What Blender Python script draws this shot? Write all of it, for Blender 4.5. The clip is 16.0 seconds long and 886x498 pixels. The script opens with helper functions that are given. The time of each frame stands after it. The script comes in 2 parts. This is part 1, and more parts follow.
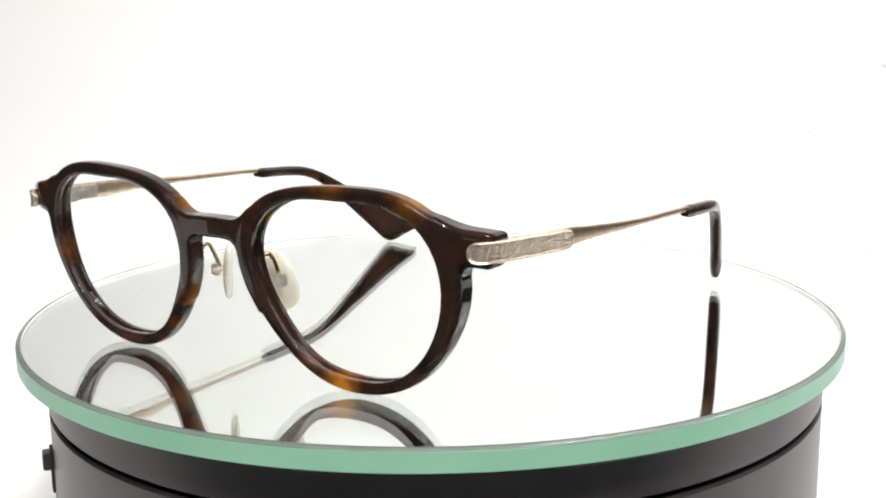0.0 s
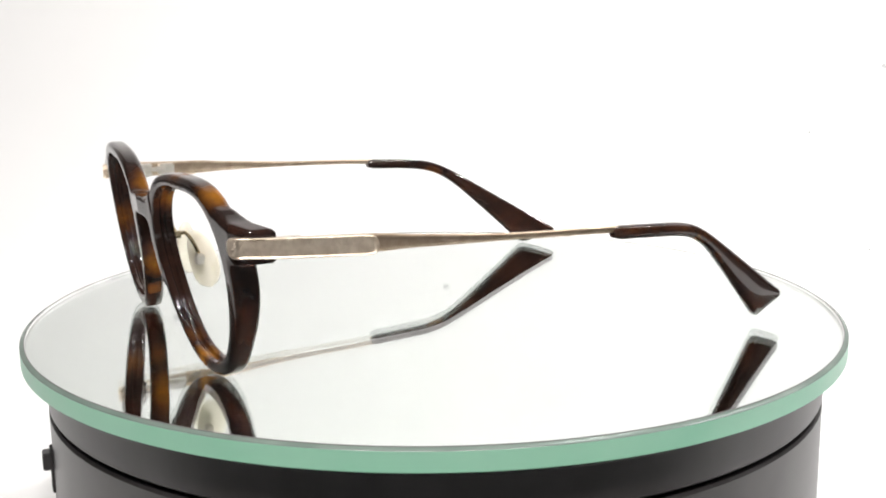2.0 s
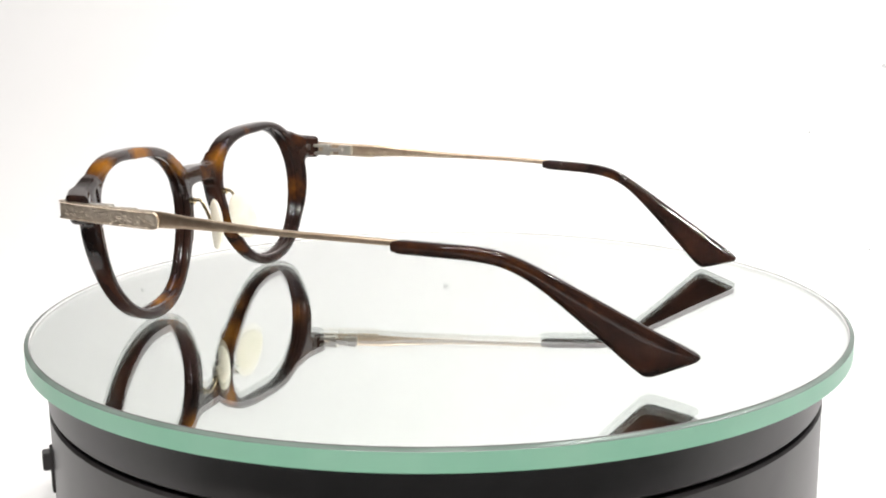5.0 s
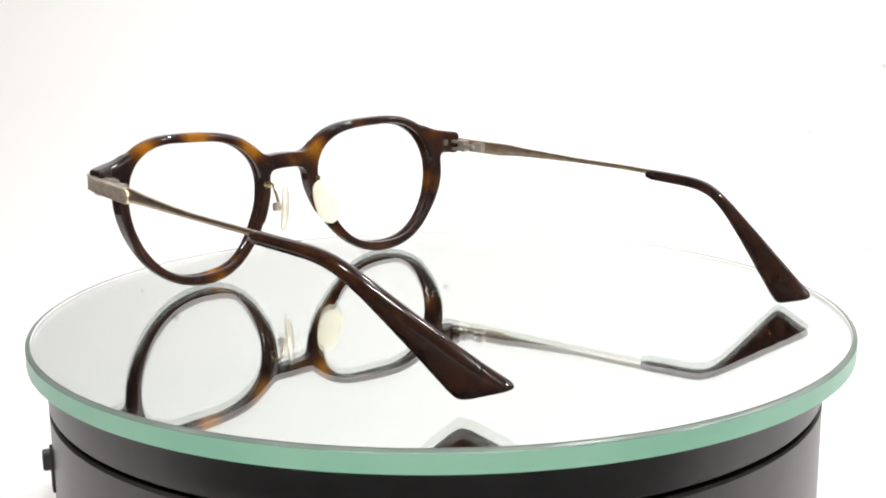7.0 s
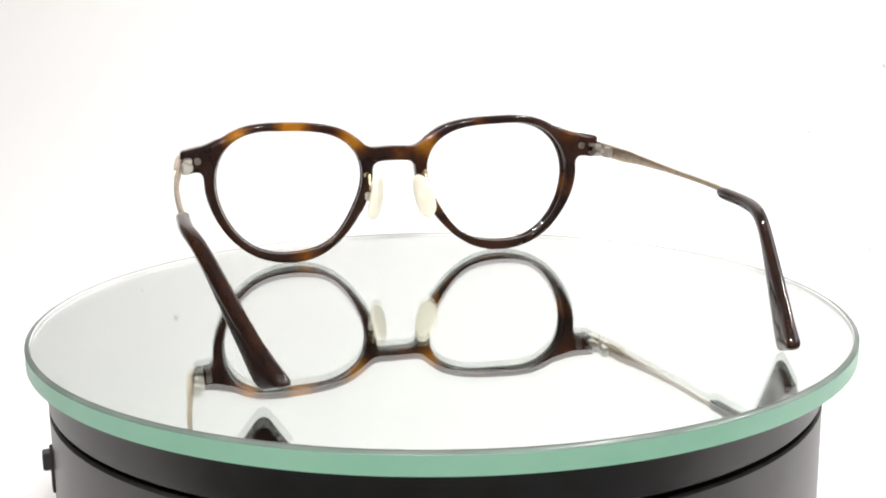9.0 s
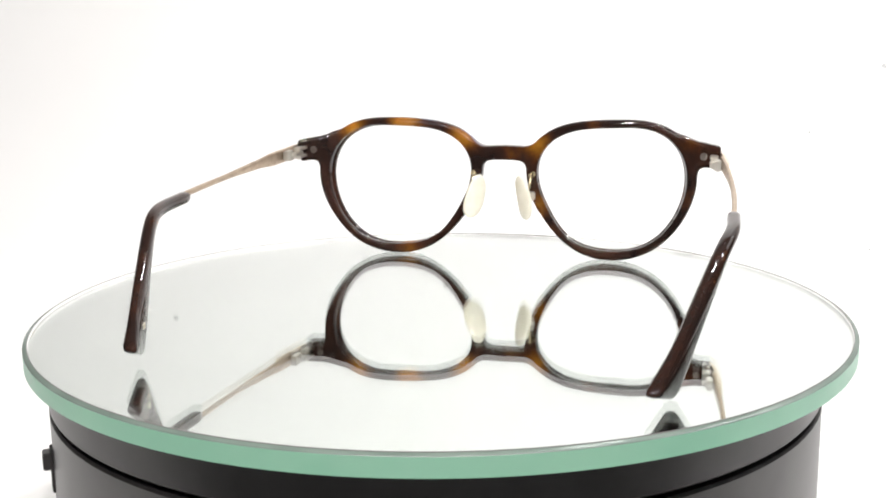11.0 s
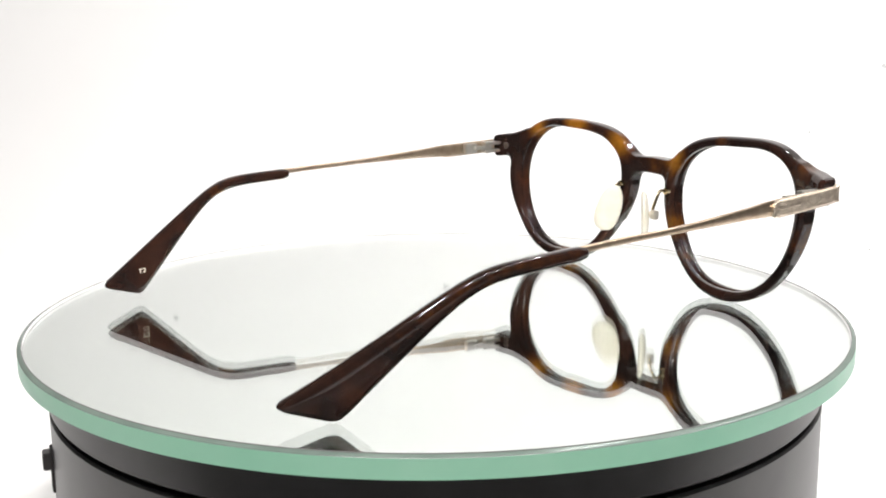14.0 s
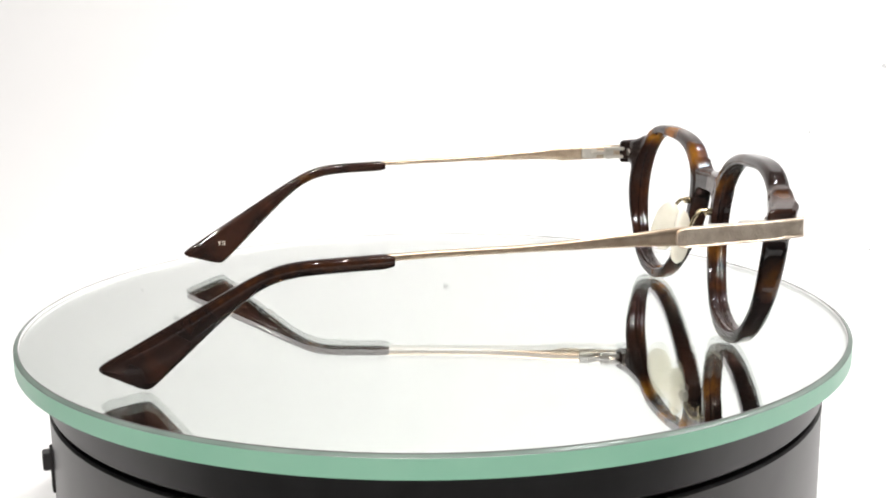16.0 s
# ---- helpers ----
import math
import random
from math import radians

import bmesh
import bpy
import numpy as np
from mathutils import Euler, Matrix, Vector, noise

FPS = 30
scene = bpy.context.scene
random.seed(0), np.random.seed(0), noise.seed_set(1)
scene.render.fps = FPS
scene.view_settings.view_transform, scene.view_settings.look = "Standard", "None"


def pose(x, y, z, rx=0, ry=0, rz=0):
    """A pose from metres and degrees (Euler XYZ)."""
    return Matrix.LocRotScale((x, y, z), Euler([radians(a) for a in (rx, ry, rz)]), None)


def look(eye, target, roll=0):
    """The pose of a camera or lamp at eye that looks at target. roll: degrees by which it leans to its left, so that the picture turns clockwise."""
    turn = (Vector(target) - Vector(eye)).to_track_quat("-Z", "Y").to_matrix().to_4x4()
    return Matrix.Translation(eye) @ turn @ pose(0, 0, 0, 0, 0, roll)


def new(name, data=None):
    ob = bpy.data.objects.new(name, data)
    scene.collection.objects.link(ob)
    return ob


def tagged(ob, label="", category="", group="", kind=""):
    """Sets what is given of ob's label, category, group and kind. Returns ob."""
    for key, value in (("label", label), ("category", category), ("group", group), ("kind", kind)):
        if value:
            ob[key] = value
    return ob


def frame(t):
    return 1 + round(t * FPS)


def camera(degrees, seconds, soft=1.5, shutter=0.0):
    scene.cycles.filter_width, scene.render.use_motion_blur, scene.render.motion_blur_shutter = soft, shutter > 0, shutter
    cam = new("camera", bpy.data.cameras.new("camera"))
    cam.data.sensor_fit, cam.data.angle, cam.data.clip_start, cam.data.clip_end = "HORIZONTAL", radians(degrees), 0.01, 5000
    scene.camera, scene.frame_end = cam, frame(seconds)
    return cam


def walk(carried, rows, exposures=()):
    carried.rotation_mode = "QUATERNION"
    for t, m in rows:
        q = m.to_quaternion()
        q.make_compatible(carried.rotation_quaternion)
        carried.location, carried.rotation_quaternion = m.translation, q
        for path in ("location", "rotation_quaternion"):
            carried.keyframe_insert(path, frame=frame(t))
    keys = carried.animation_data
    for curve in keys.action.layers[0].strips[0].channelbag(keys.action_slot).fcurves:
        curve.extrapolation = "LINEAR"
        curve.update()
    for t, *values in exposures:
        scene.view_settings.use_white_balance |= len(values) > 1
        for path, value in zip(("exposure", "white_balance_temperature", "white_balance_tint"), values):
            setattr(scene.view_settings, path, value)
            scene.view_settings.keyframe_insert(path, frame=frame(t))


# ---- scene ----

# ---- camera: it stands still in front of the turntable ----
MM = 0.001
cam = camera(42.25, 16.0, soft=1.9)
EYE = Vector((0.0, -0.320, 0.0822))
YAW, PITCH = radians(-0.419), radians(-11.528)
AHEAD = Vector((-math.sin(YAW) * math.cos(PITCH), math.cos(YAW) * math.cos(PITCH), math.sin(PITCH)))
VIEW = look(EYE, EYE + AHEAD, -0.584)
walk(cam, [(0.0, VIEW), (16.0, VIEW)])

# ---- world and light ----
world = bpy.data.worlds.new("tent_surroundings")
scene.world = world
world.use_nodes = True
world.node_tree.nodes["Background"].inputs[0].default_value = (0.9, 0.92, 1.0, 1)
world.node_tree.nodes["Background"].inputs[1].default_value = 0.05
scene.view_settings.exposure = 0.0


def area_lamp(name, eye, target, size_x, size_y, watts, colour=(1, 1, 1)):
    data = bpy.data.lights.new(name, "AREA")
    data.shape, data.size, data.size_y, data.energy, data.color = "RECTANGLE", size_x, size_y, watts, colour
    ob = new(name, data)
    ob.matrix_world = look(eye, target)
    return ob


# two rows of small lamps overhead, an added unseen fill panel at the side, a row of lamps over the front opening
for ly in (0.04, 0.32):
    for lx in (0.30, 0.74):
        area_lamp("overhead_lamp", (lx, ly, 0.82), (lx - 0.05, ly + 0.04, 0.0), 0.03, 0.03, 1.66, (1.0, 0.985, 0.985))
# fill added to brighten the right of the backdrop
area_lamp("side_fill", (0.75, 0.32, 0.58), (0.10, 0.35, 0.05), 0.40, 0.40, 1.1, (1.0, 0.985, 0.98))
for lx in (-0.21, -0.07, 0.07, 0.21):
    area_lamp("spot_lamp", (lx, -0.42, 0.62), (0.0, 0.0, 0.02), 0.03, 0.03, 2.2, (1.0, 0.96, 0.92))


# ---- materials ----
def material(name):
    m = bpy.data.materials.new(name)
    m.use_nodes = True
    n = m.node_tree.nodes
    return m, n, m.node_tree.links, n["Principled BSDF"]


def add(nodes, kind, **values):
    node = nodes.new(kind)
    for key, value in values.items():
        if key in node.inputs:
            node.inputs[key].default_value = value
    return node


def noise_colour(m, nodes, links, target, low, high, scale, detail=4.0, lo=0.35, hi=0.65):
    tc = nodes.new("ShaderNodeTexCoord")
    tex = add(nodes, "ShaderNodeTexNoise", Scale=scale, Detail=detail)
    links.new(tc.outputs["Object"], tex.inputs["Vector"])
    ramp = nodes.new("ShaderNodeValToRGB")
    ramp.color_ramp.elements[0].position, ramp.color_ramp.elements[1].position = lo, hi
    ramp.color_ramp.elements[0].color, ramp.color_ramp.elements[1].color = (*low, 1), (*high, 1)
    links.new(tex.outputs["Fac"], ramp.inputs["Fac"])
    links.new(ramp.outputs["Color"], target)
    return tex


def bump(nodes, links, shader, scale, strength, distance, detail=3.0):
    tc = nodes.new("ShaderNodeTexCoord")
    tex = add(nodes, "ShaderNodeTexNoise", Scale=scale, Detail=detail)
    links.new(tc.outputs["Object"], tex.inputs["Vector"])
    b = add(nodes, "ShaderNodeBump", Strength=strength, Distance=distance)
    links.new(tex.outputs["Fac"], b.inputs["Height"])
    links.new(b.outputs["Normal"], shader.inputs["Normal"])


def plain_metal(name, low, high, rough, scale=300.0):
    m, n, l, p = material(name)
    p.inputs["Metallic"].default_value = 1.0
    p.inputs["Roughness"].default_value = rough
    noise_colour(m, n, l, p.inputs["Base Color"], low, high, scale)
    bump(n, l, p, 2500.0, 0.08, 0.0001)
    return m


def tortoise():
    """Polished acetate: dark brown with reddish clouds and amber patches that let light through."""
    m, n, l, p = material("tortoiseshell_acetate")
    tc = n.new("ShaderNodeTexCoord")
    cloud = add(n, "ShaderNodeTexNoise", Scale=90.0, Detail=4.0, Roughness=0.55, Distortion=0.6)
    l.new(tc.outputs["Object"], cloud.inputs["Vector"])
    dark = n.new("ShaderNodeValToRGB")
    e = dark.color_ramp.elements
    e[0].position, e[0].color = 0.40, (0.020, 0.0125, 0.011, 1)
    e[1].position, e[1].color = 0.74, (0.050, 0.021, 0.0135, 1)
    l.new(cloud.outputs["Fac"], dark.inputs["Fac"])
    patch = n.new("ShaderNodeAttribute")
    patch.attribute_name = "amber"
    fray = add(n, "ShaderNodeTexNoise", Scale=420.0, Detail=3.0)
    l.new(tc.outputs["Object"], fray.inputs["Vector"])
    amount = add(n, "ShaderNodeMath")
    amount.operation = "MULTIPLY_ADD"
    l.new(fray.outputs["Fac"], amount.inputs[0])
    amount.inputs[1].default_value = 0.35
    l.new(patch.outputs["Fac"], amount.inputs[2])
    amber = n.new("ShaderNodeValToRGB")
    e = amber.color_ramp.elements
    e[0].position, e[0].color = 0.25, (0, 0, 0, 1)
    e[1].position, e[1].color = 0.95, (1, 1, 1, 1)
    l.new(amount.outputs[0], amber.inputs["Fac"])
    tone = n.new("ShaderNodeValToRGB")
    e = tone.color_ramp.elements
    e[0].position, e[0].color = 0.0, (0.11, 0.026, 0.006, 1)
    e[1].position, e[1].color = 1.0, (0.52, 0.21, 0.022, 1)
    l.new(amber.outputs["Color"], tone.inputs["Fac"])
    mix = n.new("ShaderNodeMix")
    mix.data_type = "RGBA"
    l.new(amber.outputs["Color"], mix.inputs[0])
    l.new(dark.outputs["Color"], mix.inputs[6])
    l.new(tone.outputs["Color"], mix.inputs[7])
    deep = add(n, "ShaderNodeHueSaturation", Value=0.7)
    l.new(mix.outputs[2], deep.inputs["Color"])
    l.new(deep.outputs["Color"], p.inputs["Base Color"])
    p.inputs["Roughness"].default_value = 0.06
    p.inputs["IOR"].default_value = 1.47
    p.inputs["Specular IOR Level"].default_value = 0.42
    glow = n.new("ShaderNodeBsdfTranslucent")
    l.new(mix.outputs[2], glow.inputs["Color"])
    part_through = add(n, "ShaderNodeMath")
    part_through.operation = "MULTIPLY"
    l.new(amber.outputs["Color"], part_through.inputs[0])
    part_through.inputs[1].default_value = 0.45
    both = n.new("ShaderNodeMixShader")
    l.new(part_through.outputs[0], both.inputs[0])
    l.new(p.outputs[0], both.inputs[1])
    l.new(glow.outputs[0], both.inputs[2])
    l.new(both.outputs[0], n["Material Output"].inputs["Surface"])
    return m


def engraved_metal():
    m, n, l, p = material("engraved_silver_metal")
    p.inputs["Metallic"].default_value = 1.0
    p.inputs["Roughness"].default_value = 0.4
    noise_colour(m, n, l, p.inputs["Base Color"], (0.68, 0.565, 0.445), (0.86, 0.75, 0.62), 400.0)
    tc = n.new("ShaderNodeTexCoord")
    scroll = add(n, "ShaderNodeTexVoronoi", Scale=620.0)
    scroll.feature = "DISTANCE_TO_EDGE"
    warp = add(n, "ShaderNodeTexNoise", Scale=300.0, Detail=2.0)
    l.new(tc.outputs["Object"], warp.inputs["Vector"])
    shift = n.new("ShaderNodeMix")
    shift.data_type = "RGBA"
    shift.blend_type = "LINEAR_LIGHT"
    shift.inputs[0].default_value = 0.003
    l.new(tc.outputs["Object"], shift.inputs[6])
    l.new(warp.outputs["Color"], shift.inputs[7])
    l.new(shift.outputs[2], scroll.inputs["Vector"])
    b = add(n, "ShaderNodeBump", Strength=0.6, Distance=0.00045)
    l.new(scroll.outputs["Distance"], b.inputs["Height"])
    l.new(b.outputs["Normal"], p.inputs["Normal"])
    return m


def nose_pad_silicone():
    m, n, l, p = material("cream_nose_pad")
    noise_colour(m, n, l, p.inputs["Base Color"], (0.78, 0.75, 0.65), (0.86, 0.83, 0.75), 300.0)
    p.inputs["Roughness"].default_value = 0.18
    glow = add(n, "ShaderNodeBsdfTranslucent", Color=(0.82, 0.77, 0.64, 1))
    both = add(n, "ShaderNodeMixShader", Fac=0.28)
    l.new(p.outputs[0], both.inputs[1])
    l.new(glow.outputs[0], both.inputs[2])
    l.new(both.outputs[0], n["Material Output"].inputs["Surface"])
    return m


def clear_glass():
    m, n, l, p = material("clear_float_glass")
    p.inputs["Base Color"].default_value = (0.965, 0.99, 0.975, 1)
    p.inputs["Transmission Weight"].default_value = 1.0
    p.inputs["Roughness"].default_value = 0.0
    p.inputs["IOR"].default_value = 1.5
    return m


def glass_edge():
    """The ground edge of the plate, deep green from the iron in the glass."""
    m, n, l, p = material("green_glass_edge")
    noise_colour(m, n, l, p.inputs["Base Color"], (0.40, 0.76, 0.58), (0.45, 0.80, 0.62), 60.0)
    p.inputs["Roughness"].default_value = 0.25
    bump(n, l, p, 900.0, 0.1, 0.0002)
    glow = add(n, "ShaderNodeBsdfTranslucent", Color=(0.40, 0.78, 0.58, 1))
    both = add(n, "ShaderNodeMixShader", Fac=0.3)
    l.new(p.outputs[0], both.inputs[1])
    l.new(glow.outputs[0], both.inputs[2])
    l.new(both.outputs[0], n["Material Output"].inputs["Surface"])
    return m


def bevel_glass():
    m, n, l, p = material("grey_green_bevel")
    noise_colour(m, n, l, p.inputs["Base Color"], (0.15, 0.20, 0.175), (0.20, 0.255, 0.225), 80.0)
    p.inputs["Roughness"].default_value = 0.22
    glow = add(n, "ShaderNodeBsdfTranslucent", Color=(0.62, 0.70, 0.66, 1))
    both = add(n, "ShaderNodeMixShader", Fac=0.2)
    l.new(p.outputs[0], both.inputs[1])
    l.new(glow.outputs[0], both.inputs[2])
    l.new(both.outputs[0], n["Material Output"].inputs["Surface"])
    return m


def silver_mirror():
    m, n, l, p = material("mirror_silver")
    p.inputs["Base Color"].default_value = (0.93, 0.95, 0.94, 1)
    p.inputs["Metallic"].default_value = 1.0
    p.inputs["Roughness"].default_value = 0.0
    return m


def black_plastic(name="satin_black_plastic", rough=0.36):
    m, n, l, p = material(name)
    noise_colour(m, n, l, p.inputs["Base Color"], (0.026, 0.0235, 0.024), (0.036, 0.033, 0.034), 90.0)
    p.inputs["Roughness"].default_value = rough
    bump(n, l, p, 1800.0, 0.06, 0.0001)
    return m


def white_cloth(name, low=0.86, high=0.89):
    m, n, l, p = material(name)
    noise_colour(m, n, l, p.inputs["Base Color"], (low, low, low), (high, high, high), 3.0, 6.0)
    p.inputs["Roughness"].default_value = 0.9
    bump(n, l, p, 600.0, 0.03, 0.0005)
    return m


ACETATE, ENGRAVED, PAD = tortoise(), engraved_metal(), nose_pad_silicone()
BRONZE = plain_metal("brushed_bronze_metal", (0.43, 0.33, 0.24), (0.55, 0.44, 0.33), 0.38)
SILVER = plain_metal("polished_silver_metal", (0.72, 0.69, 0.63), (0.86, 0.83, 0.78), 0.34)
GOLD = plain_metal("pale_gold_wire", (0.62, 0.50, 0.30), (0.80, 0.68, 0.45), 0.15)
DARKMETAL = plain_metal("tarnished_print", (0.24, 0.21, 0.19), (0.31, 0.28, 0.26), 0.4)
GLASS, EDGE, MIRROR = clear_glass(), glass_edge(), silver_mirror()
BEVEL, LINING = bevel_glass(), white_cloth("frosted_pale_glass", 0.60, 0.66)
ARRIS = white_cloth("drawn_grey_line", 0.15, 0.20)
BLACK, SEAM = black_plastic(), black_plastic("matt_black_gap", 0.7)
CLOTH = white_cloth("white_backdrop_paper")
MID = white_cloth("mid_grey_paint", 0.27, 0.31)
SPECK = white_cloth("grey_dirt", 0.50, 0.58)
GREY, DARK = white_cloth("pale_grey_paint", 0.42, 0.46), white_cloth("dark_unseen_surround", 0.05, 0.07)


# ---- mesh helpers ----
def finish(name, mesh, mat, parent=None, label=""):
    mesh.materials.append(mat)
    for poly in mesh.polygons:
        poly.use_smooth = True
    mesh.set_sharp_from_angle(angle=radians(38))
    ob = new(name, mesh)
    ob.parent = parent
    return tagged(ob, label)


def part(name, bm, mat, parent=None, label=""):
    mesh = bpy.data.meshes.new(name)
    bmesh.ops.recalc_face_normals(bm, faces=bm.faces)
    bm.to_mesh(mesh)
    bm.free()
    return finish(name, mesh, mat, parent, label)


def amber_marks(ob, spots):
    """Stores how amber the acetate is, from soft spots (x, y, z, radius, strength) in millimetres."""
    mesh = ob.data
    co = np.empty(len(mesh.vertices) * 3)
    mesh.vertices.foreach_get("co", co)
    co = co.reshape(-1, 3) / MM
    amount = np.zeros(len(co))
    for x, y, z, r, s in spots:
        d = ((co - (x, y, z)) ** 2).sum(1)
        amount = np.maximum(amount, s * np.exp(-d / (r * r)))
    layer = mesh.attributes.new("amber", "FLOAT", "POINT")
    layer.data.foreach_set("value", amount.astype(np.float32))


def loft(rings, closed_ends=True):
    """A bmesh skin over rings of equally many points (millimetres)."""
    bm = bmesh.new()
    rows = [[bm.verts.new(Vector(p) * MM) for p in ring] for ring in rings]
    k = len(rows[0])
    for a, b in zip(rows, rows[1:]):
        for i in range(k):
            bm.faces.new((a[i], a[(i + 1) % k], b[(i + 1) % k], b[i]))
    if closed_ends:
        bm.faces.new(rows[0][::-1])
        bm.faces.new(rows[-1])
    return bm


def oval(n, a, b, power=2.0):
    """Points of a superellipse with half widths a and b."""
    out = []
    for i in range(n):
        t = 2 * math.pi * (i + 0.5) / n
        c, s = math.cos(t), math.sin(t)
        out.append((a * math.copysign(abs(c) ** (2 / power), c), b * math.copysign(abs(s) ** (2 / power), s)))
    return out


def tube(points, radius, n=10):
    """A round wire along points (millimetres)."""
    pts = [Vector(p) for p in points]
    rings = []
    for i, p in enumerate(pts):
        way = (pts[min(i + 1, len(pts) - 1)] - pts[max(i - 1, 0)]).normalized()
        side = way.cross(Vector((0.3, 0.2, 0.93))).normalized()
        up = side.cross(way)
        rings.append([p + side * a + up * b for a, b in oval(n, radius, radius)])
    return loft(rings)


def bend(points, steps):
    """A smooth curve through a few points (Catmull-Rom)."""
    p = [Vector(q) for q in points]
    p = [2 * p[0] - p[1], *p, 2 * p[-1] - p[-2]]
    out = []
    for i in range(1, len(p) - 2):
        for k in range(steps):
            t = k / steps
            a, b, c, d = p[i - 1:i + 3]
            out.append(0.5 * (2 * b + (c - a) * t + (2 * a - 5 * b + 4 * c - d) * t * t + (3 * b - 3 * c + d - a) * t ** 3))
    return out + [p[-2]]


def turned(profile, n=160):
    """A bmesh turned round the z axis from a closed profile of (radius, z) in millimetres."""
    bm = bmesh.new()
    rows = []
    for i in range(n):
        a = 2 * math.pi * i / n
        rows.append([bm.verts.new((r * math.cos(a) * MM, r * math.sin(a) * MM, z * MM)) for r, z in profile])
    k = len(profile)
    for i in range(n):
        a, b = rows[i], rows[(i + 1) % n]
        for j in range(k):
            bm.faces.new((a[j], b[j], b[(j + 1) % k], a[(j + 1) % k]))
    return bm


def block(x0, x1, y0, y1, z0, z1, bevel=0.3, m=None):
    """A box in millimetres with rounded edges."""
    bm = bmesh.new()
    bmesh.ops.create_cube(bm, size=1.0)
    for v in bm.verts:
        v.co = Vector(((x0 + x1) / 2 + v.co.x * (x1 - x0), (y0 + y1) / 2 + v.co.y * (y1 - y0), (z0 + z1) / 2 + v.co.z * (z1 - z0))) * MM
    bmesh.ops.bevel(bm, geom=bm.edges[:], offset=bevel * MM, segments=2, affect="EDGES")
    if m is not None:
        bmesh.ops.transform(bm, matrix=m, verts=bm.verts)
    return bm


def surface_net(field, lo, hi, step):
    """The zero surface of a distance field over a box, as a mesh with its points drawn onto the surface."""
    axes = [np.arange(a, b + step, step) for a, b in zip(lo, hi)]
    gx, gy, gz = np.meshgrid(*axes, indexing="ij")
    f = field(gx, gy, gz)
    inside = f < 0
    shape = np.array(f.shape) - 1
    corners = [(i, j, k) for i in (0, 1) for j in (0, 1) for k in (0, 1)]
    cut = lambda c: (slice(c[0], c[0] + shape[0]), slice(c[1], c[1] + shape[1]), slice(c[2], c[2] + shape[2]))
    count = sum(inside[cut(c)].astype(int) for c in corners)
    active = (count > 0) & (count < 8)
    index = -np.ones(shape, int)
    index[active] = np.arange(active.sum())
    total, hits = np.zeros((active.sum(), 3)), np.zeros(active.sum())
    for a in corners:
        for d in range(3):
            if a[d]:
                continue
            b = list(a)
            b[d] = 1
            fa, fb = f[cut(a)][active], f[cut(b)][active]
            cross = (fa < 0) != (fb < 0)
            t = np.where(cross, fa / np.where(cross, fa - fb, 1.0), 0.0)
            p = np.repeat(np.array([a], float), len(fa), 0)
            p[:, d] += t
            total += p * cross[:, None]
            hits += cross
    cell = np.argwhere(active)
    pts = (cell + total / hits[:, None]) * step + np.array(lo)
    for _ in range(3):
        e = 0.02
        v = field(*pts.T)
        g = np.stack([(field(*(pts + e * d).T) - field(*(pts - e * d).T)) / (2 * e) for d in np.eye(3)], 1)
        move = g * (v / np.maximum((g * g).sum(1), 0.2))[:, None]
        pts -= move.clip(-0.3 * step, 0.3 * step)
    faces = []
    for d in range(3):
        u, w = (d + 1) % 3, (d + 2) % 3
        n = [slice(1, s) for s in shape]
        n[d] = slice(0, shape[d])
        here = inside[tuple(n)]
        nxt = list(n)
        nxt[d] = slice(1, shape[d] + 1)
        there = inside[tuple(nxt)]
        for flip in (False, True):
            where = np.argwhere((here & ~there) if not flip else (~here & there))
            where[:, u] += 1
            where[:, w] += 1
            ring = []
            for du, dw in ((1, 1), (0, 1), (0, 0), (1, 0)):
                q = where.copy()
                q[:, u] -= du
                q[:, w] -= dw
                ring.append(index[tuple(q.T)])
            quad = np.stack(ring if not flip else ring[::-1], 1)
            faces.append(quad[(quad >= 0).all(1)])
    faces = np.concatenate(faces)
    mesh = bpy.data.meshes.new("net")
    mesh.from_pydata((pts * MM).tolist(), [], faces.tolist())
    mesh.update()
    return mesh


# ---- the light tent: paper sweep and an added, unseen enclosure ----
SPECKS = ((7.6, 69.57, 2.1), (-200.4, 74.47, 2.2), (-222.7, 69.63, 1.4), (259.9, 19.41, 0.8), (316.2, 52.94, 1.8), (253.3, 42.09, 0.8))


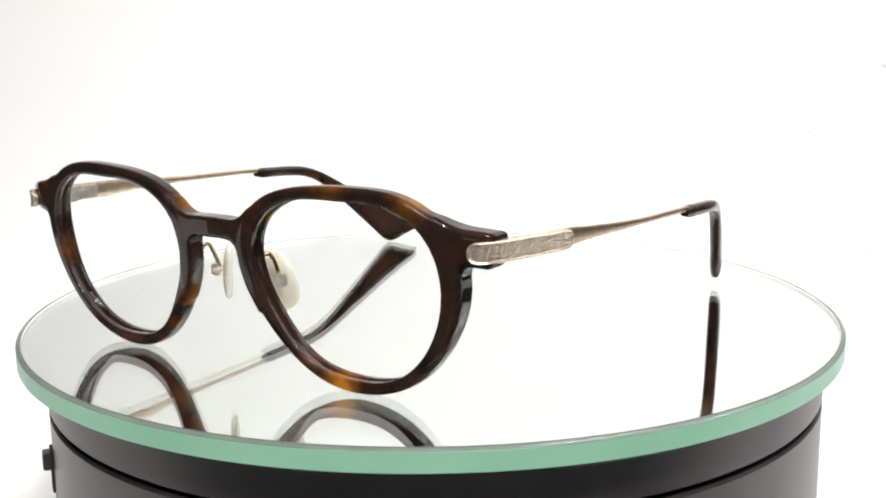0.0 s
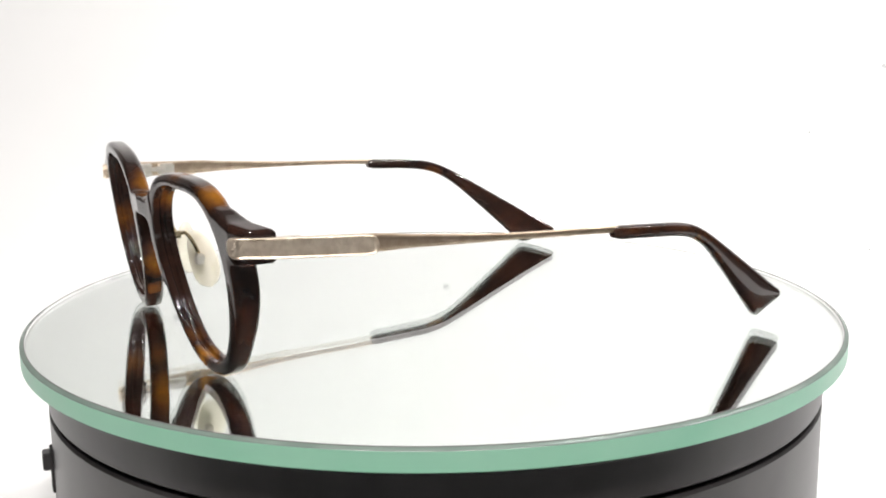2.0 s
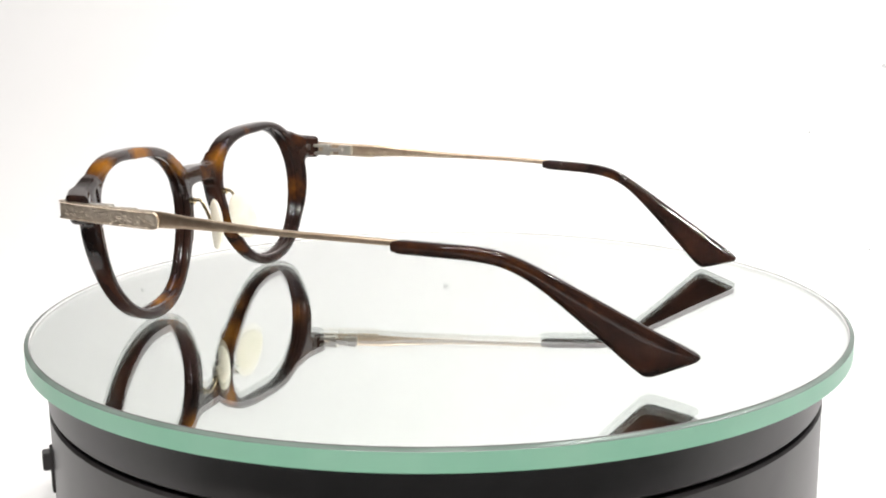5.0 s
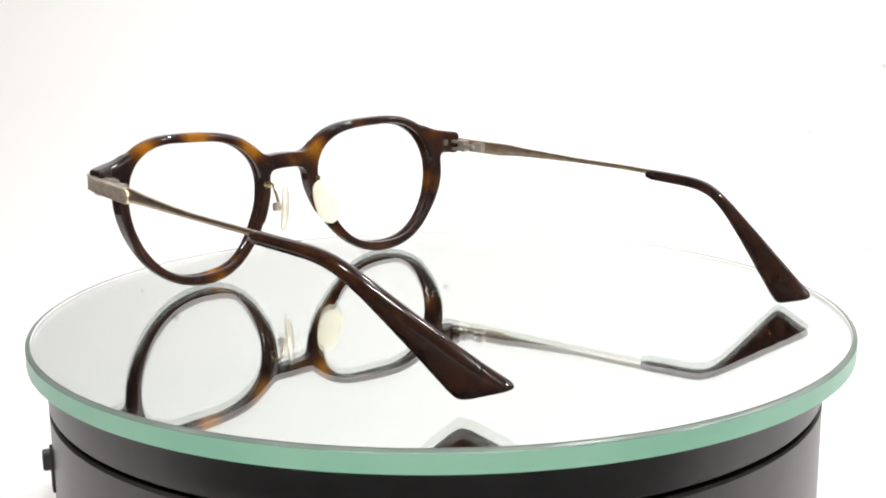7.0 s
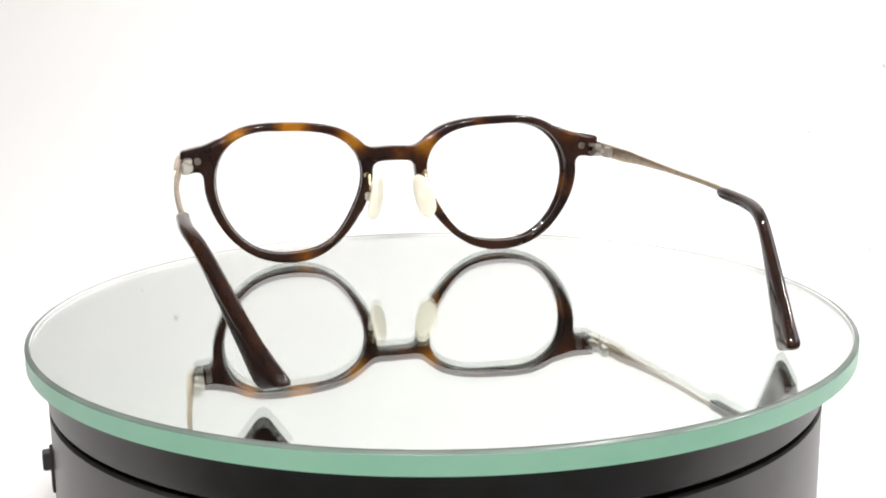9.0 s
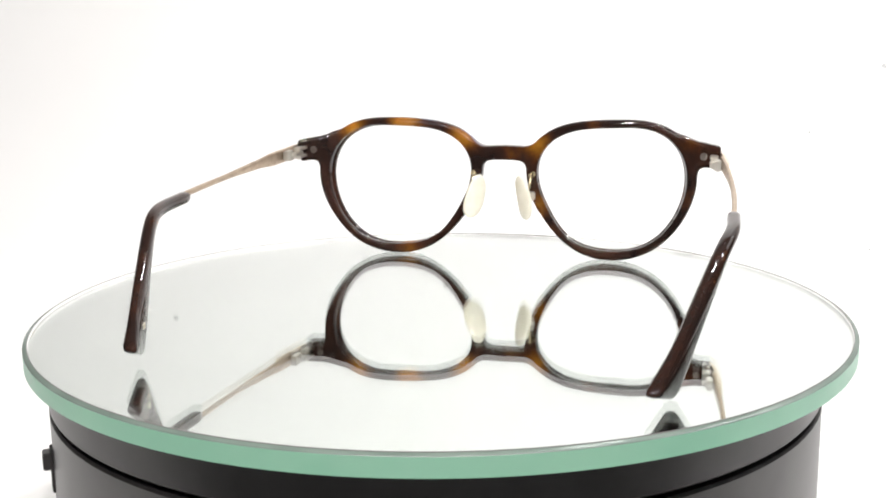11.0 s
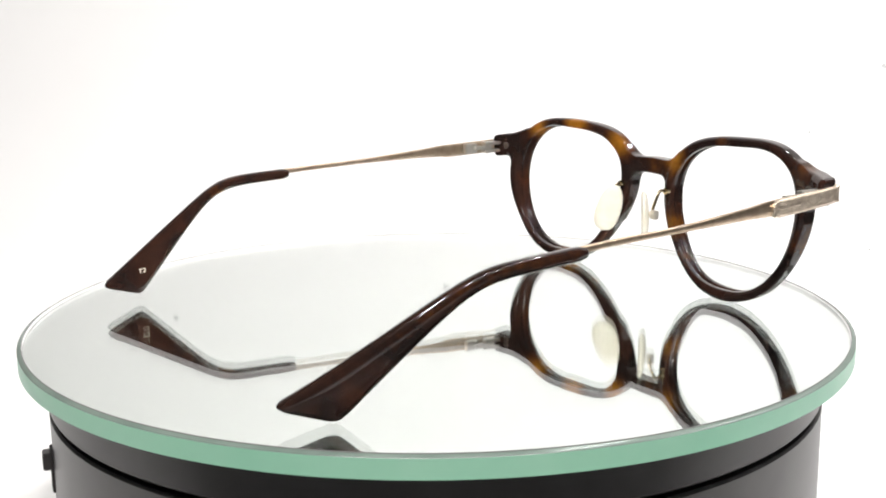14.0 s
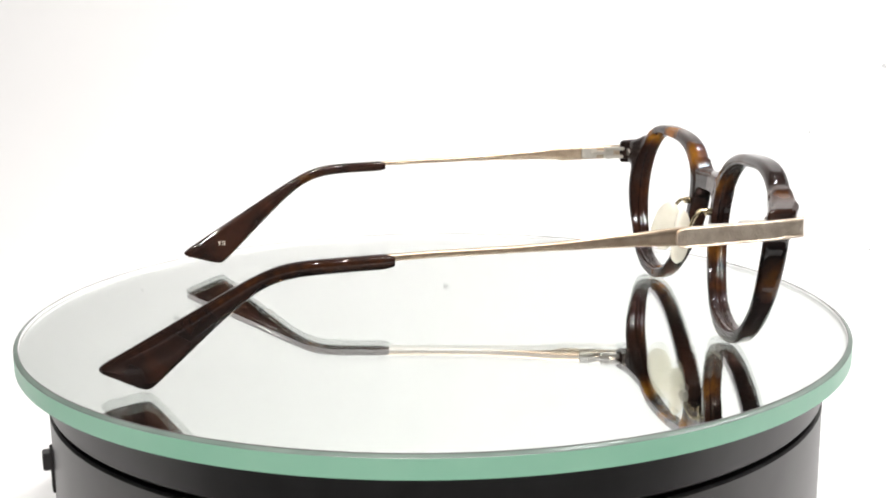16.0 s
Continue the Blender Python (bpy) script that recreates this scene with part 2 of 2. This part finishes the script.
def tent():
    """A white paper sweep with added, unseen side walls, ceiling and front wall round the table top."""
    rings = []
    run = [(-0.13, -0.075)] + [(0.25 + 0.30 * math.sin(a), 0.225 - 0.30 * math.cos(a)) for a in np.linspace(0, math.pi / 2, 24)] + [(0.55, 0.80)]
    for y, z in run:
        rings.append([(-425, y * 1000, z * 1000), (430, y * 1000, z * 1000), (430, y * 1000 + 4, z * 1000 - 4), (-425, y * 1000 + 4, z * 1000 - 4)])
    sweep = part("backdrop", loft(rings), CLOTH)
    tagged(sweep, "seamless white paper sweep curving up behind the turntable", "backdrop", kind="structure")
    # small dirt specks on the curve of the paper: x and angle from the table, radius in millimetres
    for x, turn, size in SPECKS:
        a = radians(turn)
        m = Matrix.Translation((x * MM, 0.25 + 0.2995 * math.sin(a), 0.225 - 0.2995 * math.cos(a))) @ Matrix.Rotation(a, 4, "X")
        bm = turned([(0.01, -0.4), (size, -0.4), (size * 0.8, 0.25), (0.01, 0.3)], 12)
        bmesh.ops.transform(bm, matrix=m, verts=bm.verts)
        part("speck", bm, SPECK, sweep, "small grey dirt speck")
    # unseen enclosure: its tones are chosen for what the glasses and drum reflect
    for name, box, words, mat in (
            ("wall_west", (-956, -950, -1200, 560, -80, 1006), "unseen dark side wall, added to darken reflections", DARK),
            ("wall_east", (950, 956, -1200, 560, -80, 1006), "unseen dark side wall, added to darken reflections", DARK),
            ("wall_south", (-950, 950, -1206, -1200, -80, 1006), "unseen dark wall behind the camera, added to darken reflections", DARK),
            ("wall_north", (-950, 950, 562, 568, -80, 1006), "unseen pale grey wall added behind the paper sweep", GREY),
            ("ceiling", (-956, 956, -1206, 568, 1006, 1012), "unseen grey ceiling, added to set bounce and reflections", MID),
            # added out of view as a bright surface for the metal to reflect
            ("floor_paper", (-600, 600, -1150, -420, -80.5, -76), "unseen white paper on the table in front, added to brighten reflections in the metal", CLOTH),
            ("floor", (-950, 950, -1200, 560, -90, -81), "dark table top under the paper sweep", DARK)):
        tagged(part(name, block(*box, bevel=1.0), mat), words, name.split("_")[0], kind="structure")


tent()

# ---- turntable ----
DRUM = 106.8


def turntable():
    base = new("turntable")
    tagged(base, "round satin black motor turntable with a side switch", "turntable")
    base.location = (0, 0, -0.071)
    z = 71.0
    part("body", turned([(0.01, -71 + z), (DRUM - 1, -71 + z), (DRUM, -70 + z), (DRUM, -46.4 + z), (DRUM - 0.4, -46 + z), (DRUM, -45.6 + z), (DRUM, -18.2 + z), (DRUM - 0.5, -17.6 + z), (0.01, -17.6 + z)]), BLACK, base)
    part("gap", turned([(0.01, -17.59 + z), (DRUM - 2.2, -17.59 + z), (DRUM - 2.2, -16.5 + z), (0.01, -16.5 + z)]), SEAM, base, "dark gap under the turning platter")
    a = radians(200.5)
    m = Matrix.Translation(Vector((DRUM * math.cos(a), DRUM * math.sin(a), (-30.0 + z)))* MM) @ Matrix.Rotation(a, 4, "Z")
    part("switch_knob", block(-1, 2.6, -2.2, 2.2, -2.3, 2.3, 0.3, m), BLACK, base, "small square black knob")
    part("switch_plate", block(-1, 0.7, -2.6, 2.6, -8.5, 3.2, 0.25, m), SEAM, base, "narrow black switch plate")
    return base


def platter():
    top = new("platter")
    tagged(top, "satin black turning disc on top of the turntable", "turntable platter")
    part("rim_ring", turned([(DRUM - 8, -16.4), (DRUM - 0.5, -16.4), (DRUM, -15.8), (DRUM, -7.2), (DRUM - 0.6, -6.5), (DRUM - 8, -6.5)]), BLACK, top)
    part("support_disc", turned([(0.01, -16.0), (DRUM - 8.2, -16.0), (DRUM - 8.2, -4.91), (0.01, -4.91)]), SEAM, top, "matt black disc carrying the mirror")
    return top


PLATE_R, PLATE_H = 113.2, 5.1


def mirror_plate():
    top = new("mirror_plate")
    tagged(top, "round mirror of thick glass with a ground green edge", "mirror")
    r, h, drop, deep = PLATE_R - 1.15, PLATE_H, 0.55, 4.0
    part("glass", turned([(0.001, -deep + 0.05), (r, -deep + 0.05), (r, 0), (0.001, 0)], 256), GLASS, top, "clear glass of the mirror").visible_shadow = False
    part("edge_lining", turned([(r - 0.2, -deep + 0.2), (r - 0.03, -deep + 0.2), (r - 0.03, -0.25), (r - 0.2, -0.25)], 256), LINING, top, "frosted inner side of the edge")
    part("edge", turned([(r + 0.02, -h), (PLATE_R - 0.25, -h), (PLATE_R, -h + 0.25), (PLATE_R, -drop), (r + 0.02, -drop)], 256), EDGE, top, "ground green edge of the glass")
    part("bevel", turned([(PLATE_R, -drop + 0.004), (PLATE_R - 0.06, -drop + 0.1), (r + 0.15, -0.03), (r + 0.02, -0.01), (r + 0.02, -drop + 0.004)], 256), BEVEL, top, "ground grey bevel round the glass")
    # dark ring added for the line that a polished chamfer edge would refract
    part("inner_arris", turned([(r - 0.1, 0.004), (r + 0.1, 0.004), (r + 0.08, 0.18), (r - 0.08, 0.18)], 256), ARRIS, top, "thin raised grey ring that draws the dark inner line of the bevel")
    part("silver_rim", turned([(r - 0.4, -deep + 0.06), (r - 0.22, -deep + 0.06), (r - 0.22, -deep + 0.45), (r - 0.4, -deep + 0.45)], 256), ARRIS, top, "thin grey rim of the mirror coating")
    part("silvering", turned([(0.001, -h), (r - 0.02, -h), (r - 0.02, -deep - 0.02), (0.001, -deep - 0.02)], 256), MIRROR, top, "mirror coating under the glass")
    return top


TURNTABLE = turntable()
PLATTER = platter()
PLATE = mirror_plate()

# ---- eyeglasses: x to the wearer's right, y forward, z up, millimetres over the mirror ----
LENS = (34.6, 24.85)
INNER = (22.75, 1.99, 0.22, 2.09, -0.25, 0.10, 1.23, -0.42, -0.08, -0.14, 0.20, 0.00, -0.05, 0.02, -0.03)
OUTER = (26.03, 1.98, 0.41, 2.46, -0.31, 0.04, 1.60, -0.23, -0.04, -0.06, 0.18, -0.07, 0.01, 0.03, -0.01)
SHIFT = 0.0


def wave(c, phi):
    return c[0] + sum(c[2 * k - 1] * np.cos(k * phi) + c[2 * k] * np.sin(k * phi) for k in range(1, 8))


def blend(a, b, k):
    """Smooth union of two distance fields."""
    h = np.clip(0.5 + 0.5 * (b - a) / k, 0, 1)
    return b + (a - b) * h - k * h * (1 - h)


def slab(d, depth, half, rnd):
    """A flat shape of outline distance d, given depth and rounded edges."""
    a, b = d + rnd, np.abs(depth) - half + rnd
    return np.minimum(np.maximum(a, b), 0) + np.hypot(np.maximum(a, 0), np.maximum(b, 0)) - rnd


def box2(p, q, cx, cz, hx, hz, turn, rnd):
    c, s = math.cos(turn), math.sin(turn)
    a, b = c * (p - cx) + s * (q - cz), -s * (p - cx) + c * (q - cz)
    a, b = np.abs(a) - hx + rnd, np.abs(b) - hz + rnd
    return np.minimum(np.maximum(a, b), 0) + np.hypot(np.maximum(a, 0), np.maximum(b, 0)) - rnd


def front_field(x, y, z):
    u = np.abs(x - SHIFT)
    du, dz = u - LENS[0], z - LENS[1]
    r, phi = np.hypot(du, dz), np.arctan2(dz, du)
    outer, inner = (r - wave(OUTER, phi)) * 0.97, (r - wave(INNER, phi)) * 0.97
    mid = y + 2.3 - 0.121 * z + 0.0665 * (u - 35) + 0.45 * np.maximum(u - 67, 0)
    end = box2(u, z, 65.6, 36.95, 6.5, 3.85, -0.16, 1.2)
    bridge = box2(u, z, 0.0, 35.55 - 0.006 * u * u, 11.5, 2.45, 0.0, 0.8)
    g = np.clip((u - 57) / 11, 0, 1)
    g = g * g * (3 - 2 * g)
    rims = slab(blend(outer, end, 4.2), mid + 1.1 * g, 2.55 + 0.8 * g, 1.55)
    bar = slab(np.maximum(blend(outer, bridge, 3.6), u - 12.3), mid - 0.2, 2.5, 0.55)
    body = blend(rims, bar, 0.5)
    inner = inner + 0.2 * np.clip(mid, -3.4, 3.4) * np.maximum(np.cos(phi - 0.35), 0)
    hole = slab(inner, mid, 9.0, 0.1)
    groove = np.hypot(inner, mid) - 0.75
    solid = np.maximum(-blend(-body, hole, 0.6), -groove)
    return solid


def front(parent):
    mesh = surface_net(front_field, (-75, -9, -1), (75, 8.4, 50), 0.42)
    ob = finish("front", mesh, ACETATE, parent, "glossy tortoiseshell acetate front with round rims")
    spots = []
    # wearer's left
    for u, z, r, s in ((35, 46, 5.5, 1.0), (54, 44, 5, 0.8), (14, 42, 5.5, 0.9), (33, 2, 5, 0.8), (61, 25, 5, 0.15), (24, 6, 3.5, 0.3)):
        spots.append((-u, 0, z, r, s))
    # wearer's right
    for u, z, r, s in ((11, 39, 5, 0.8), (12, 18, 5.5, 0.5), (63, 22, 5.5, 0.42), (63, 40, 4.5, 0.35), (3, 36, 5, 0.3), (17, 9, 4, 0.35), (30, 47, 3.5, 0.3)):
        spots.append((u, 0, z, r, s))
    amber_marks(ob, spots)
    return ob


def soft(s, start, width):
    """Zero before start, then a straight rise, with a round turn of that width."""
    return width * math.log1p(math.exp(min((s - start) / width, 50)))


def arm_path(s, turn_in):
    """How far the temple stands from the middle, s millimetres behind the hinge line; turn_in: slope of the tip."""
    return 71.9 + 0.046 * s - turn_in * soft(s, 103.6, 5) + 1.7 * math.sin(math.pi * min(s / 90, 1))


def twisted(n, a, b, lean):
    """A flat oval whose lower edge leans inwards."""
    return [(x + lean * z, z) for x, z in oval(n, a, b, 2.7)]


def temple(parent, side, back, drop, sag, turn_in):
    """One temple: bronze arm, engraved end plate, hinge and acetate tip. side: +1 the wearer's right."""
    def at(u, s, z):
        return (side * u, -s, z - drop - sag * max(s - 80, 0))

    def reach(s):
        return arm_path(s, turn_in)

    rings = []
    for s in np.linspace(9, 92, 40):
        k = min(max((s - 24) / 38, 0), 1)
        k = k * k * (3 - 2 * k)
        step = min(max((s - 26) / 9, 0), 1)
        step = step * step * (3 - 2 * step)
        half_z, half_u = 1.7 * (1 - k) + 0.78 * k + 0.35 * (1 - step), 0.75 * (1 - k) + 0.72 * k
        z = 35.3 - 0.6 * k - 0.034 * (s - 24) - 0.25 * (1 - k)
        rings.append([at(reach(s) + a - 0.2 * (1 - k), s + back * min(s / 60, 1), z + b) for a, b in oval(14, half_u, half_z, 3.0)])
    arm = part("temple_arm", loft(rings), BRONZE, parent, "slim bronze metal temple arm")

    rings = []
    last = 52
    for i in range(last + 1):
        s = 84.7 + 66.7 * (1 - (1 - i / last) ** 1.6)
        w = s - 85
        top = 33.5 - 0.03 * w - 0.57 * soft(w, 24.5, 3.0)
        bot = 30.2 - 0.03 * w - 0.945 * soft(w, 26.7, 3.5)
        cap = 2.0 + 0.37 * (s - 140)
        bot = bot + soft(cap - bot, 0, 0.9)
        mid_z, half_z = (top + bot) / 2, (top - bot) / 2
        half_u = 1.75 + 0.15 * min(max((w - 20) / 25, 0), 1)
        near_end = min(max((s - 149.6) / 1.8, 0), 1)
        blunt = math.sqrt(max(1 - near_end ** 2, 0))
        near_start = min(max(1 - w / 0.7 - 0.43, 0), 1)
        half_z = (half_z - 0.7 * min(half_z, 1.7) * (1 - blunt)) * (1 - 0.3 * near_start)
        half_u = half_u * (0.2 + 0.8 * blunt) * (1 - 0.3 * near_start)
        rings.append([at(reach(s) + a, s + back, mid_z + b) for a, b in twisted(18, half_u, half_z, 0.08 * min(max((w - 22) / 25, 0), 1))])
    tip = part("temple_tip", loft(rings), ACETATE, arm, "dark tortoiseshell acetate temple tip")
    # amber stripe and bend spots paint in the golden gleam of the wire core
    amber_marks(tip, [(*at(73, 112, 27), 4, 0.4), (*at(71, 121, 21), 3, 0.2)] + [(*at(reach(q) + 1.7, q + back, 32.3 - 0.03 * (q - 85) - 0.66 * soft(q, 110.5, 3)), 1.3, 0.21) for q in range(86, 132, 2)])

    # end plate: wraps from the front over the corner and along the side
    route = bend([(68.2, -2.6), (69.4, -2.4), (71.2, -1.7), (71.9, -0.4), (72.5, 2.2), (73.3, 6), (74.0, 13), (74.6, 20), (75.0, 27.8)], 6)
    route = [route[0].lerp(route[1], k / 6) for k in range(6)] + route[1:-2] + [route[-2].lerp(route[-1], k / 6) for k in range(7)]
    far = [0.0]
    for p, q in zip(route, route[1:]):
        far.append(far[-1] + (q - p).length)
    rings = []
    n = len(route)
    for i, p in enumerate(route):
        q = route[min(i + 1, n - 1)] - route[max(i - 1, 0)]
        out = Vector((-q.y, q.x)).normalized() * -1
        d = min(far[i], far[-1] - far[i])
        half = 2.2 * (0.16 + 0.84 * (1 - max(1 - d / 2.2, 0) ** 2.1) ** 0.5)
        lip = max(half - 0.34, half * 0.5)
        deep = 0.52 - 0.24 * min(max((d - 0.5) / 0.4, 0), 1)
        z = 35.9 - 0.045 * max(p.y, 0)
        ring = []
        for a, b in ((-0.7, -half), (0.25, -half), (0.45, -half + 0.08), (0.53, -(half + lip) / 2), (0.48, -lip), (deep, -lip * 0.9), (deep, lip * 0.9), (0.48, lip), (0.53, (half + lip) / 2), (0.45, half - 0.08), (0.25, half), (-0.7, half)):
            ring.append(at(p.x + out.x * a, p.y + out.y * a, z + b))
        rings.append(ring)
    part("end_plate", loft(rings), ENGRAVED, arm, "engraved silver plate wrapping the hinge corner")

    if side < 0:
        # small worn stamp on the inner side of the tip, and print on the arm
        for ds, dz, ln, ht in ((0.0, 0.0, 0.25, 1.3), (0.5, 0.5, 0.5, 0.25), (0.5, -0.5, 0.5, 0.25), (1.5, 0.5, 0.9, 0.25), (1.5, -0.1, 0.25, 1.0)):
            s = 138.6 + ds
            c = at(reach(s) - 1.93, s + back, 9.4 + dz)
            part("stamp_bar", block(c[0] - 0.12, c[0] + 0.12, c[1] - ln / 2, c[1] + ln / 2, c[2] - ht / 2, c[2] + ht / 2, 0.03), PAD, tip, "pale stamped mark")
        for s in (52, 54.5, 56, 60, 61.5, 63):
            k = min((s - 24) / 38, 1)
            c = at(reach(s) - 0.72, s + back * s / 60, 35.3 - 0.6 - 0.034 * (s - 24))
            part("print_bar", block(c[0] - 0.08, c[0] + 0.08, c[1] - 0.32, c[1] + 0.32, c[2] - 0.14, c[2] + 0.14, 0.03), DARKMETAL, arm, "dark printed mark")

    # hinge behind the front
    for k, (z0, z1) in enumerate(((33.6, 34.7), (34.9, 36.1), (36.3, 37.4))):
        s0, s1 = (4.5, 12.2) if k != 1 else (9.0, 16.5)
        lo, hi = at(69.0, s1, z0), at(71.7, s0, z1)
        part("hinge_knuckle", block(min(lo[0], hi[0]), max(lo[0], hi[0]), lo[1], hi[1], lo[2], hi[2], 0.25), SILVER, arm, "silver hinge knuckle")
    pin = [at(70.3, 10.6, z) for z in (33.3, 35, 37.2)]
    part("hinge_pin", tube(pin, 0.8, 12), SILVER, arm)
    lo, hi = at(70.4, 19.5, 33.6), at(72.6, 14.5, 37.0)
    part("hinge_leaf", block(min(lo[0], hi[0]), max(lo[0], hi[0]), lo[1], hi[1], lo[2], hi[2], 0.3), SILVER, arm)
    return arm


def rivet(parent, side):
    c = Vector((side * 67.0, -4.1, 36.3))
    part("rivet", tube([c, c + Vector((0, -0.9, 0))], 1.2, 14), DARKMETAL, parent, "small dark grey rivet head")


def nose_pad(parent, side):
    x = lambda u: side * u + SHIFT
    centre = Vector((x(8.35), -7.2, 21.7))
    along = Vector((side * 3.5, -2.7, -14.6)).normalized()
    wide = Vector((side * 0.67, -0.74, 0.0))
    wide = (wide - along * wide.dot(along)).normalized()
    face = along.cross(wide)
    rings = []
    for i in range(21):
        t = -1 + 2 * i / 20
        k = math.sqrt(max(1 - abs(t) ** 2.6, 0.004))
        rings.append([centre + along * (7.6 * t) + wide * (a * (1 + 0.12 * t)) + face * (b + 0.5 * t * t) for a, b in oval(18, 3.95 * k, 1.15 * k ** 0.7, 2.3)])
    pad = part("nose_pad", loft(rings), PAD, parent, "cream translucent silicone nose pad")
    root = Vector((x(10.3), -0.6, 28.8))
    hold = centre + Vector((side * 1.5, 1.4, 0.4))
    wire = bend([root + Vector((0, 1.5, 0.2)), root, root + Vector((-side * 0.6, -1.9, 0.2)), root + Vector((-side * 0.4, -3.4, -1.6)), hold + Vector((0, 0.2, 1.6)), hold], 6)
    part("pad_arm", tube(wire, 0.5, 10), GOLD, pad, "bent gold wire holding the pad")
    part("pad_screw", tube([hold - Vector((side * 0.2, 1.2, 0)), hold, hold + Vector((side * 1.1, 0.9, 0))], 0.85, 14), SILVER, pad, "small silver pad screw")
    part("pad_box", block(-1.2, 1.2, -1.0, 1.0, -1.4, 1.4, 0.35, Matrix.Translation((hold + Vector((side * 0.8, 0.1, 0))) * MM)), SILVER, pad)
    part("arm_foot", tube([root + Vector((0, 0.9, 0)), root + Vector((0, -0.6, 0))], 1.0, 12), GOLD, pad)


def eyeglasses():
    top = new("eyeglasses")
    tagged(top, "tortoiseshell eyeglasses with bronze temples standing open on a mirror", "eyeglasses")
    front(top)
    temple(top, -1, 1.7, -0.3, 0.008, 0.402)
    temple(top, 1, 3.6, 0.25, 0.026, 0.392)
    rivet(top, -1)
    rivet(top, 1)
    nose_pad(top, -1)
    nose_pad(top, 1)
    return top


GLASSES = eyeglasses()


# ---- what moves: platter, mirror and eyeglasses turn together ----
def turn_at(t):
    return -115.51 * (t - 8) / 8


def motions():
    times = [0.5 * i for i in range(33)]
    spin = lambda t: pose(0, 0, 0, 0, 0, turn_at(t))
    walk(PLATTER, [(t, spin(t)) for t in times])
    walk(PLATE, [(t, spin(t) @ pose(0.0018, 0.0003, 0.00035)) for t in times])
    walk(GLASSES, [(t, spin(t) @ pose(-0.03121, 0.06786, 0.0, 0, 0, 29.27)) for t in times])


motions()
